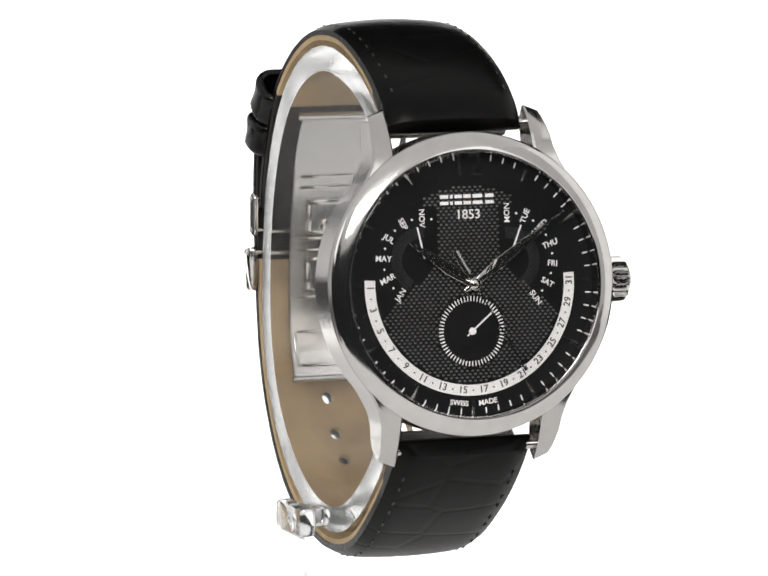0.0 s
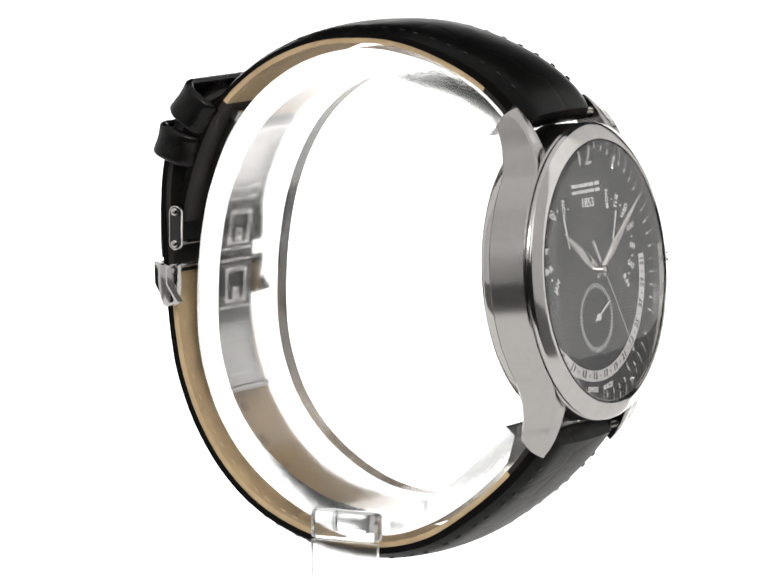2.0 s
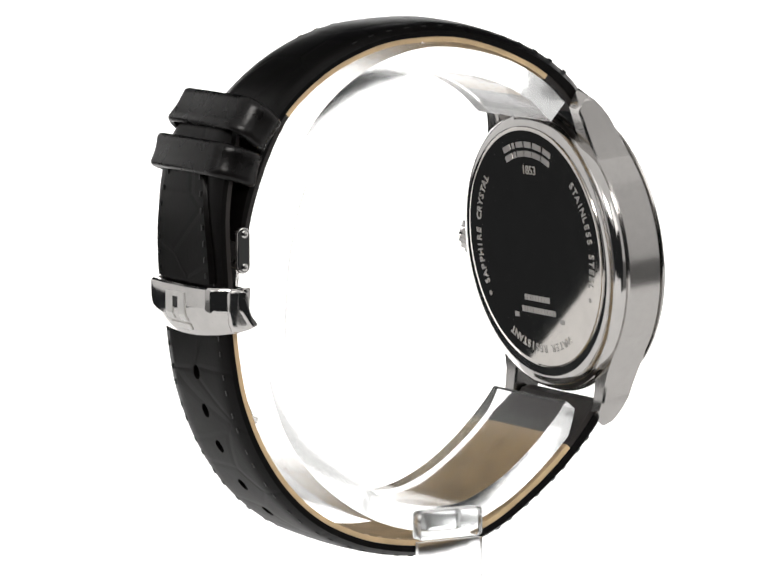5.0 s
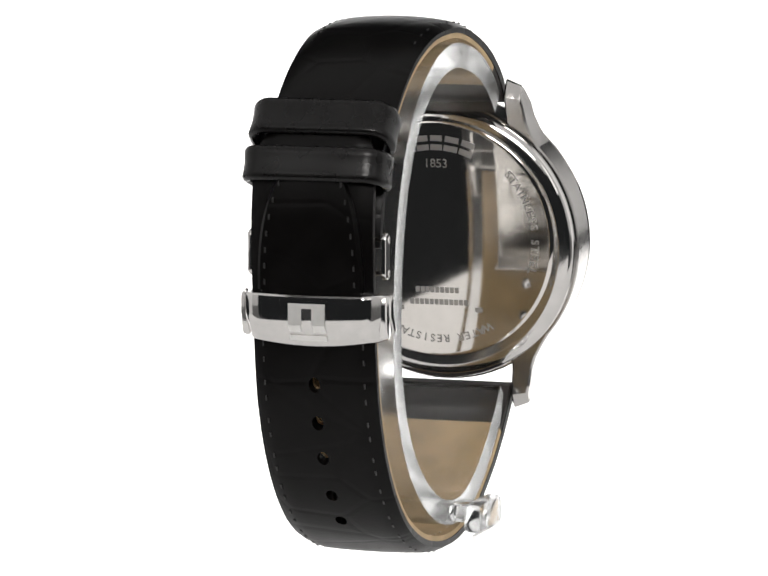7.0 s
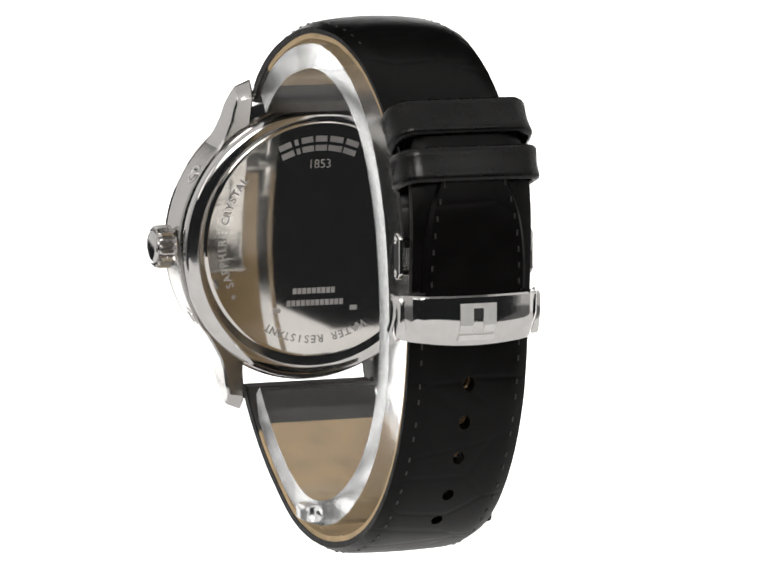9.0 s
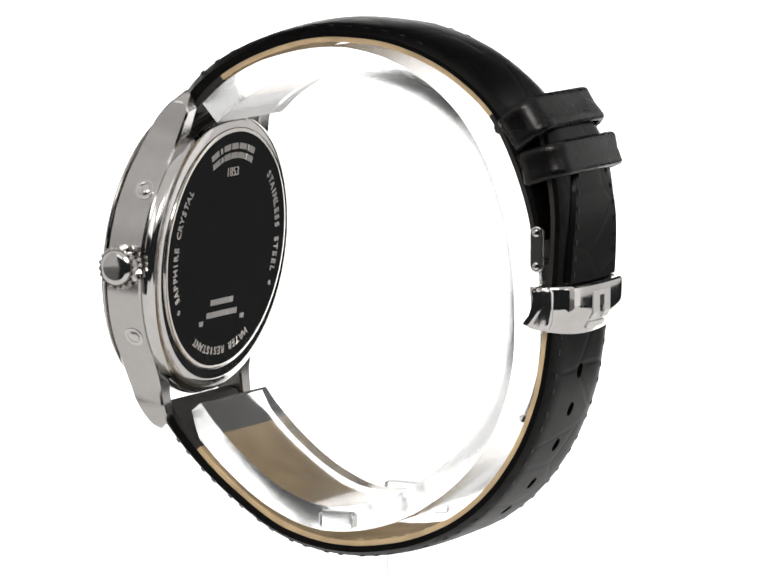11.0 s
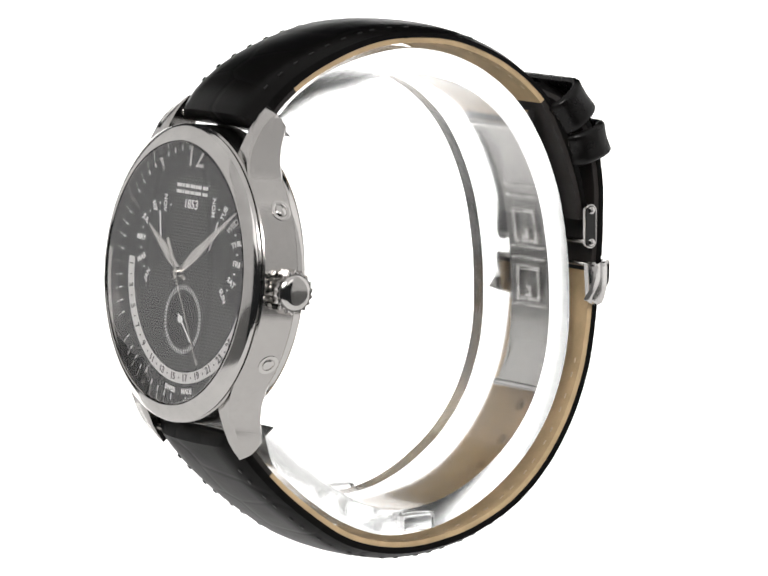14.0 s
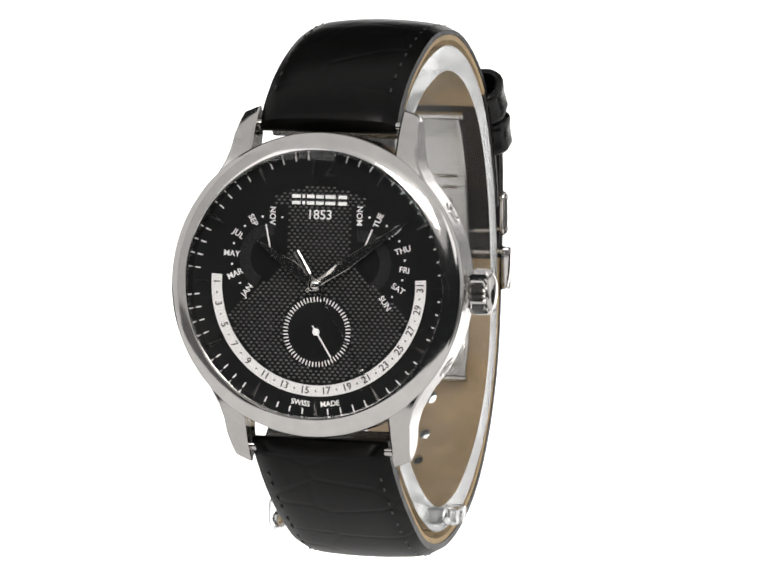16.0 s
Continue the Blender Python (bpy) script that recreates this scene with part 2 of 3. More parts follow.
def build_case():
    body = part("case", revolve([(20.55, -2.8), (20.75, -2.55), (20.75, 2.55), (20.55, 2.8), (18.2, 2.8), (18.2, -2.8)], 160), BRUSHED, watch,
                "brushed steel case band", CASE)
    # lugs
    table = [(10.5, 17.5, 2.8, -2.8), (12.5, 16.2, 2.8, -2.8), (14.5, 14.95, 2.75, -2.9), (16.5, 13.85, 2.4, -3.1), (18.5, 13.25, 1.7, -3.4), (20.3, 13.1, 0.9, -3.8),
             (21.8, 12.85, 0.0, -4.2), (22.9, 12.7, -0.9, -3.6), (23.6, 12.6, -1.7, -2.9), (23.9, 12.5, -2.1, -2.4)]
    for sx in (-1, 1):
        for sy in (-1, 1):
            secs = []
            for w, xo, nf, nb in table:
                b = min(0.3, (nf - nb) * 0.2)
                xi = max(10.25, math.sqrt(max(0, 18.7 ** 2 - w * w)))
                ring = [(xi + b, nf), (xo - b, nf), (xo, nf - b), (xo, nb + b), (xo - b, nb), (xi + b, nb), (xi, nb + b), (xi, nf - b)]
                slant = max(0, (w - 20) / 3.9) * 0.45
                secs.append([(sx * x, sy * (w * (1.02 if sy < 0 else 0.995) + slant * (1 - 2 * (x - xi) / (xo - xi))), n) for x, n in ring])
            part("lug", loft(secs), BRUSHED, body, "curved brushed steel lug with a polished edge", CASE)
    part("bezel", revolve([(19.7, 2.82), (19.8, 3.1), (20.6, 3.12), (20.74, 3.24), (20.66, 3.42), (20.3, 3.7), (19.7, 4.05), (19.1, 4.33), (18.6, 4.52), (18.42, 4.55), (18.33, 4.45), (18.3, 2.85)], 160), BEZEL, watch,
         "polished rounded steel bezel", CASE)
    part("flange", revolve([(18.28, 4.0), (18.1, 4.0), (17.95, DH + 0.05), (18.28, DH + 0.05)], 128), POLISHED, watch, "", CASE)
    glass = part("crystal", disc_solid([(18.2, 4.0), (18.25, 4.3), (18.12, 4.42), (18.0, 4.46), (17.9, 4.47), (17.0, 4.53), (15, 4.63), (10, 4.76), (5, 4.84), (0.5, 4.86)], 128), CRYSTAL, watch,
                 "slightly domed clear sapphire crystal", CASE)
    glass.visible_shadow = False
    # back
    back = part("caseback", disc_solid([(20.3, -2.82), (20.3, -3.7), (20.1, -4.2), (19.7, -4.5), (19.3, -4.68), (18.7, -4.82), (18.3, -4.9), (18.1, -4.88)], 128), POLISHED, watch,
                "polished steel case back with engraved lettering", CASE)
    rise = CASE @ Matrix.Translation((0, 0.7, 0))
    part("back_glass", disc_solid([(17.6, -4.8), (17.6, -4.98), (17.45, -5.1), (17.0, -5.13)], 128), CASEBACK, back, "mirror-polished case back centre", rise)
    flip = rise @ Matrix.Translation((0, 0, -5.15)) @ Matrix.Rotation(math.pi, 4, "Y")
    for i, w in enumerate((1.0, 0.28, 0.9, 0.9, 1.05, 1.0)):
        a = (-21.5, -14.5, -8.0, 0.5, 9.7, 19.5)[i]
        x, y = polar(14.3, a)
        bm = box(bmesh.new(), -w, w, 0.25, 1.1, -0.03, 0.03)
        box(bm, -w, w, -1.1, -0.25, -0.03, 0.03)
        part("emblem", bm, ENGRAVE, back, "", flip @ Matrix.Translation((x, y, 0)) @ Matrix.Rotation(radians(-a), 4, "Z"))
    lettering("lettering", "1853", 1.3, ENGRAVE, back, flip @ Matrix.Translation((0, 11.2, 0)))
    for words, first in (("SAPPHIRE CRYSTAL", -115), ("STAINLESS STEEL", 48), ("WATER RESISTANT", 151), ("*", -122), ("*", 115)):
        for i, ch in enumerate(words):
            if ch != " ":
                a = first + i * 4.2
                x, y = polar(14.8, a)
                lettering("lettering", ch, 1.15, ENGRAVE, back, flip @ Matrix.Translation((x, y, 0)) @ Matrix.Rotation(radians(-a), 4, "Z"), bold=0.025)
    for y, w in ((-7.6, 3.6), (-9.4, 4.5)):  # two lines too small to read
        bm = bmesh.new()
        for k in range(int(w * 2 / 0.75)):
            box(bm, -w + k * 0.75, -w + k * 0.75 + 0.6, -0.42, 0.42, -0.02, 0.02)
        part("engraved_line", bm, ENGRAVE, back, "", flip @ Matrix.Translation((0, y, 0)))
    for x, y in ((-6.0, -10.4), (6.0, -10.4)):
        part("engraved_mark", box(bmesh.new(), -0.55, 0.55, -0.35, 0.35, -0.02, 0.02), ENGRAVE, back, "", flip @ Matrix.Translation((x, y, 0)))


def crown_and_pushers():
    n = 18
    bm = bmesh.new()
    rows = []
    for h, r, flute in ((20.4, 1.6, 0), (20.9, 1.6, 0), (20.95, 2.6, 0.1), (21.15, 3.0, 0.5), (21.6, 3.2, 0.65), (23.3, 3.15, 0.65), (23.7, 2.95, 0.4), (23.75, 2.6, 0)):
        rows.append([bm.verts.new((h, (r - flute * (i % 2)) * math.cos(2 * math.pi * i / (2 * n)), (r - flute * (i % 2)) * math.sin(2 * math.pi * i / (2 * n)))) for i in range(2 * n)])
    for p, q in zip(rows, rows[1:]):
        for j in range(2 * n):
            bm.faces.new((p[j], q[j], q[(j + 1) % (2 * n)], p[(j + 1) % (2 * n)]))
    bm.faces.new(rows[0])
    bm.faces.new(rows[-1])
    place = CASE @ Matrix.Translation((0, -0.3, -0.5))
    crown = part("crown", bm, CROWN_STEEL, watch, "fluted steel crown with a polished cap", place, smooth=False)
    part("cap", disc_solid([(2.4, 23.7), (2.38, 23.9), (2.15, 24.1), (1.7, 24.22), (1.0, 24.3), (0.3, 24.32)], 48), BEZEL, crown, "polished domed cap", place @ Matrix.Rotation(math.pi / 2, 4, "Y"))
    for y in (10.4, -10.8):
        a = math.asin(y / 20.75)
        m = CASE @ Matrix.Rotation(a, 4, "Z") @ Matrix.Translation((20.75, 0, -0.9)) @ Matrix.Rotation(math.pi / 2, 4, "Y")
        push = part("corrector", revolve([(1.5, -0.3), (1.5, 0.06), (1.25, 0.12), (1.0, 0.02), (1.0, -0.3)], 32), POLISHED, watch, "small recessed steel corrector button", m)
        part("button", disc_solid([(0.8, -0.3), (0.8, 0.1), (0.55, 0.24), (0.1, 0.28)], 24), POLISHED, push, "", m)


def wedge(length, w_in, w_out, h):
    """A faceted applied hour marker that points along y."""
    bm = bmesh.new()
    v = [bm.verts.new(p) for p in ((-w_in / 2, 0, 0), (w_in / 2, 0, 0), (w_out / 2, length, 0), (-w_out / 2, length, 0), (0, 0.1, h * 0.6), (0, length - 0.15, h))]
    for f in ((0, 1, 2, 3), (0, 4, 1), (1, 4, 5, 2), (2, 5, 3), (3, 5, 4, 0)):
        bm.faces.new([v[i] for i in f])
    return bm


def hand_mesh(length, tail, w, waist, h, tip=0.12):
    """A faceted leaf-shaped hand along y with a ridge."""
    bm = bmesh.new()
    line = [(-tail, w * 0.3), (-tail * 0.3, w * 0.5), (length * waist, w), (length * 0.75, w * 0.5), (length, tip)]
    rows = []
    for y, ww in line:
        e = min(0.09, ww * 0.2)
        rows.append([bm.verts.new(p) for p in ((-ww / 2, y, 0), (-ww / 2 + e, y, h * 0.9), (0, y, h * (1.0 + 0.5 * ww / w)), (ww / 2 - e, y, h * 0.9), (ww / 2, y, 0))])
    for p, q in zip(rows, rows[1:]):
        for j in range(5):
            bm.faces.new((p[j], q[j], q[(j + 1) % 5], p[(j + 1) % 5]))
    bm.faces.new(rows[0])
    bm.faces.new(rows[-1])
    return bm


def build_dial():
    dial = part("dial", disc_solid([(18.2, DH - 0.5), (18.2, DH), (0.5, DH + 0.001)], 96), DIAL, watch, "black dial with a fine guilloche centre", CASE)
    # guilloche: small pyramids in offset rows inside the date ring, leaving the seconds disc and the two fans smooth
    bm = bmesh.new()
    step, rise = 0.78, 0.455
    for r in range(-36, 37):
        for c in range(-20, 21):
            x, y = c * step + (step / 2 if r % 2 else 0), r * rise
            d = math.hypot(x, y)
            top = 13.4
            fan = abs(x) > 4.6 and y > 2.3 - (abs(x) - 5.2) * 0.84 and not (y > 10.8 and abs(x) < 6.5)
            if d > top or fan or math.hypot(x, y - SUB_Y) < 5.0:
                continue
            b = [bm.verts.new((x + 0.25 * math.cos(a), y + 0.165 * math.sin(a), DH)) for a in (i * math.pi / 3 for i in range(6))]
            t = [bm.verts.new((x + 0.13 * math.cos(a), y + 0.08 * math.sin(a), DH + 0.055)) for a in (i * math.pi / 3 for i in range(6))]
            for i in range(6):
                bm.faces.new((b[i], b[(i + 1) % 6], t[(i + 1) % 6], t[i]))
            bm.faces.new(t)
    tagged(part("guilloche", bm, GUILLOCHE, dial, "fine raised black dots", CASE, smooth=False), kind="stuff")
    # fine rays in the two fans
    for sx in (-1, 1):
        bm = bmesh.new()
        for i in range(61):
            a = radians(-4 + i * 2.6)
            ux, uy = math.sin(a) * sx, math.cos(a)
            px, py = uy * 0.035, -ux * 0.035
            q = [((5.7 if sx > 0 else -6.75) + ux * r + px * e, (3.0 if sx > 0 else 3.5) + uy * r + py * e) for r, e in ((3.0, -1), (3.0, 1), (4.6, 1), (4.6, -1))]
            bm.faces.new([bm.verts.new((x, y, DH + 0.02)) for x, y in q])
        tagged(part("ray_fan", bm, RAY, dial, "fine engraved rays", CASE, smooth=False), kind="stuff")
    # date ring
    secs = []
    for i in range(97):
        a = 86 + 188 * i / 96
        (x0, y0), (x1, y1) = polar(13.75, a), polar(15.25, a)
        secs.append([(x0, y0, DH), (x1, y1, DH), (x1, y1, DH + 0.06), (x0, y0, DH + 0.06)])
    date = part("date_ring", loft(secs), DATE_WHITE, dial, "white printed date scale from 1 to 31", CASE)
    for d in range(1, 32):
        a = 270 - (d - 1) * 6
        x, y = polar(14.5, a)
        if d % 2:
            lettering("numeral", str(d), 0.95, INK, date, dial_at(x, y, DH + 0.08, a - 180), bold=0.02)
        else:
            part("dot", disc_solid([(0.13, DH + 0.05), (0.13, DH + 0.09), (0.05, DH + 0.1)], 8), INK, date, "", CASE @ Matrix.Translation((x, y, 0)))
    # minute track
    for i in range(60):
        if i % 5 == 0:
            continue
        x, y = polar(17.35, i * 6)
        part("minute_mark", box(bmesh.new(), -0.08, 0.08, -0.38, 0.38, 0, 0.04), PRINT, dial, "", dial_at(x, y, DH, i * 6))
    # hour markers
    for hnum in range(1, 12):
        r0, length = (15.55, 2.3) if hnum not in (3, 9) else (15.6, 2.1)
        x, y = polar(r0, hnum * 30)
        part("hour_marker", wedge(length, 0.18, 0.75 if hnum not in (3, 9) else 0.5, 0.4), POLISHED, dial, "faceted steel hour marker", dial_at(x, y, DH + 0.02, hnum * 30))
    lettering("numeral", "12", 3.3, POLISHED, dial, dial_at(0.1, 16.1, DH + 0.1), "applied steel numeral")
    # maker's mark as plain blocks, and the year
    for x, w in ((-3.4, 1.2), (-2.35, 0.36), (-1.35, 1.05), (-0.05, 1.05), (1.45, 1.4), (3.2, 1.2)):
        bm = box(bmesh.new(), x - w / 2, x + w / 2, 11.72, 12.2, DH, DH + 0.1)
        box(bm, x - w / 2, x + w / 2, 10.85, 11.3, DH, DH + 0.1)
        part("emblem", bm, PRINT, dial, "", CASE)
    lettering("numeral", "1853", 1.28, PRINT, dial, dial_at(0, 9.45, DH + 0.1), bold=0.015)
    for body, x in (("SWISS", -2.1), ("MADE", 2.1)):
        y = -math.sqrt(16.3 ** 2 - x * x)
        lettering("lettering", body, 0.72, PRINT, dial, dial_at(x, y, DH + 0.04, -math.degrees(math.asin(x / 16.3))), bold=0.015)
    # day and month fans
    for i, body in enumerate(("MON", "TUE", "WED", "THU", "FRI", "SAT", "SUN")):
        a = i * 24
        x, y = polar(6.5, a)
        lettering("lettering", body, 0.8, PRINT, dial, dial_at(5.7 + x, 3.0 + y, DH + 0.04, a - 90), bold=0.015)
        if i < 6:
            x, y = polar(6.5, a + 12)
            part("dot", disc_solid([(0.16, 0), (0.16, 0.04), (0.05, 0.05)], 8), PRINT, dial, "", dial_at(5.7 + x, 3.0 + y, DH))
    for i, body in enumerate(("NOV", "SEP", "JUL", "MAY", "MAR", "JAN")):
        a = -i * 28.8
        x, y = polar(5.7, a)
        lettering("lettering", body, 0.8, PRINT, dial, dial_at(-6.75 + x, 3.5 + y, DH + 0.04, a + 90), bold=0.015)
        x, y = polar(5.7, a + 14.4)
        part("dot", disc_solid([(0.16, 0), (0.16, 0.04), (0.05, 0.05)], 8), PRINT, dial, "", dial_at(-6.75 + x, 3.5 + y, DH))
    # small seconds
    sub = part("seconds_disc", disc_solid([(4.95, DH + 0.01), (4.95, DH + 0.05), (0.5, DH + 0.055)], 72), DIAL, dial, "smooth black small seconds disc", CASE @ Matrix.Translation((0, SUB_Y, 0)))
    bm = bmesh.new()
    for i in range(60):
        a = radians(i * 6)
        ux, uy = math.sin(a), math.cos(a)
        px, py = uy * 0.085, -ux * 0.085
        q = [(ux * r + px * e, uy * r + py * e) for r, e in ((4.1, -1), (4.1, 1), (4.8, 1), (4.8, -1))]
        bm.faces.new([bm.verts.new((x, y + SUB_Y, DH + 0.08)) for x, y in q])
    tagged(part("seconds_track", bm, PRINT, sub, "sixty white second marks", CASE, smooth=False), kind="stuff")


def build_hands():
    """All hands are parts of the watch; the small seconds hand is built at its own origin, for it turns."""
    part("hour_hand", hand_mesh(11.0, 1.6, 1.75, 0.35, 0.1), HAND, watch, "leaf-shaped steel hour hand", dial_at(0, 0, DH + 0.9, 303.5))
    part("minute_hand", hand_mesh(16.6, 1.6, 1.6, 0.3, 0.1), HAND, watch, "leaf-shaped steel minute hand", dial_at(0, 0, DH + 1.3, 55.0))
    bm = box(bmesh.new(), -0.09, 0.09, -2.0, 13.6, 0, 0.12)
    secs = [[(-w, y, 0), (-w + 0.16, y, 0.1), (0, y, 0.16), (w - 0.16, y, 0.1), (w, y, 0)] for y, w in ((-5.3, 0.42), (-1.6, 0.42))]
    tail = loft(secs)
    me = bpy.data.meshes.new("tail")
    tail.to_mesh(me)
    bm.from_mesh(me)
    tail.free()
    box(bm, -0.3, 0.3, 13.2, 14.1, 0, 0.12, 0.05)
    part("date_hand", bm, HAND, watch, "thin steel date hand with a broad tail", dial_at(0, 0, DH + 1.7, 149))
    part("hand_cap", disc_solid([(0.85, 0.9), (0.85, 1.95), (0.6, 2.1), (0.1, 2.15)], 32), HAND, watch, "", CASE @ Matrix.Translation((0, 0, DH)))
    for name, x, a, length in (("day_hand", 5.7, 22, 5.0), ("month_hand", -6.5, -12, 5.0)):
        bm = box(bmesh.new(), -0.1, 0.1, 0.6, length, 0, 0.1)
        part(name, bm, PRINT, watch, "thin short white pointer", dial_at(x, 3.1, DH + 0.3, a))
    bm = box(bmesh.new(), -0.1, 0.1, -1.0, 4.1, 0, 0.1)
    bm2 = disc_solid([(0.5, 0), (0.5, 0.25), (0.1, 0.3)], 20)
    me = bpy.data.meshes.new("hub")
    bm2.to_mesh(me)
    bm.from_mesh(me)
    bm2.free()
    return part("seconds_hand", bm, PRINT, watch, "thin white small seconds hand")


# ---------------------------------------------------------------- strap
TOP_LINE = [(-27.7, 25.3), (-25.3, 28.7), (-20.5, 32.3), (-14.0, 35.2), (-7.5, 36.9), (-1.5, 37.2), (5.6, 36.5), (12.5, 34.1), (17.9, 30.8), (22.1, 26.9),
            (25.2, 22.0), (27.3, 16.8), (28.5, 12.5), (29.0, 9.2)]
LOW_LINE = [(-31.9, -17.7), (-29.5, -21.1), (-25.3, -25.6), (-20.0, -30.0), (-13.4, -34.3), (-7.4, -36.3), (-1.5, -36.9), (4.0, -36.4), (10.0, -34.9), (16.5, -31.7), (22.0, -26.8),
            (26.3, -20.5), (29.1, -13.7), (30.3, -8.0), (30.9, -3.0), (31.4, 2.0), (31.8, 8.0), (31.9, 13.0), (31.4, 17.5), (30.3, 22.0), (28.9, 25.2), (26.8, 28.0)]


def strap(name, line, out, width, thick, dome, lined, label, round_tip=0.0):
    """A padded strap: black leather over a lining. out: +1 or -1, the side of the line that faces outwards."""
    stations, total = spline(line, 110)
    cols = 14
    leather, lining = [], []
    for i, (p, t) in enumerate(stations):
        s = total * i / (len(stations) - 1)
        n = Vector((-t.y, t.x)) * out
        hw, th, dm = ramp(s, width) / 2, ramp(s, thick), ramp(s, dome)
        end = 1.0
        if s < 1.2:
            end = math.sqrt(max(0.08, 1 - (1 - s / 1.2) ** 2))
        if round_tip and total - s < round_tip:
            hw *= math.sqrt(max(0.02, 1 - (1 - (total - s) / round_tip) ** 2))
        up, low = th / 2 * end, -th / 2 * end
        mid = low + 0.75 * (1 if s > 0.5 else end)

        def at(x, h):
            return (x, p.x + n.x * h, p.y + n.y * h)

        ring = []
        for j in range(cols + 1):
            u = -1 + 2 * j / cols
            soft = 1 - max(0, (abs(u) - 0.72) / 0.28) ** 2
            ring.append(at(u * hw, mid + (up - mid) * (0.55 + 0.45 * soft) + dm * (1 - u * u) * end))
        ring += [at(hw, mid + 0.02), at(0, mid + 0.02), at(-hw, mid + 0.02)]
        leather.append(ring)
        lw = hw - 0.12
        lining.append([at(-lw, mid), at(0, mid), at(lw, mid), at(lw - 0.05, low), at(0, low), at(-lw + 0.05, low)])
    ob = part(name, loft(leather), LEATHER, watch, label)
    k0 = int(lined[0] / total * 109)
    k1 = int(lined[1] / total * 109)
    tan = part("lining", loft(lining[k0:k1 + 1]), LINING, ob, "tan suede lining")
    if k0 > 2:
        part("lining_end", loft(lining[:k0 + 1]), EDGE, ob, "black leather lining by the lugs")
    if k1 < 107:
        part("lining_end", loft(lining[k1:]), EDGE, ob, "black leather lining by the clasp")
    return ob, tan, stations, total


def stitches(parent, stations, total, out, inset, s0, s1, thick, width, dome, inner=False):
    """Rows of small stitches along both edges of a strap."""
    bm = bmesh.new()
    count = int((s1 - s0) / 2.7)
    for sx in (-1, 1):
        for i in range(count):
            s = s0 + (s1 - s0) * i / count
            p, t = stations[min(109, int(s / total * 109))]
            n = Vector((-t.y, t.x)) * out
            hw = ramp(s, width) / 2
            x = sx * (hw - inset)
            h = ramp(s, thick) / 2 + ramp(s, dome) * (1 - (x / hw) ** 2) - 0.1
            h = -ramp(s, thick) / 2 - 0.02 if inner else h
            m = Matrix(((1, 0, 0, x), (0, t.x, n.x, p.x + n.x * h), (0, t.y, n.y, p.y + n.y * h), (0, 0, 0, 1)))
            bmesh.ops.create_cube(bm, size=1, matrix=m @ Matrix.Diagonal((0.22, 0.75, 0.2, 1)))
    tagged(part("stitching", bm, TAN_THREAD if inner else THREAD, parent, "row of short pale stitches" if inner else "row of short black stitches"), kind="stuff")


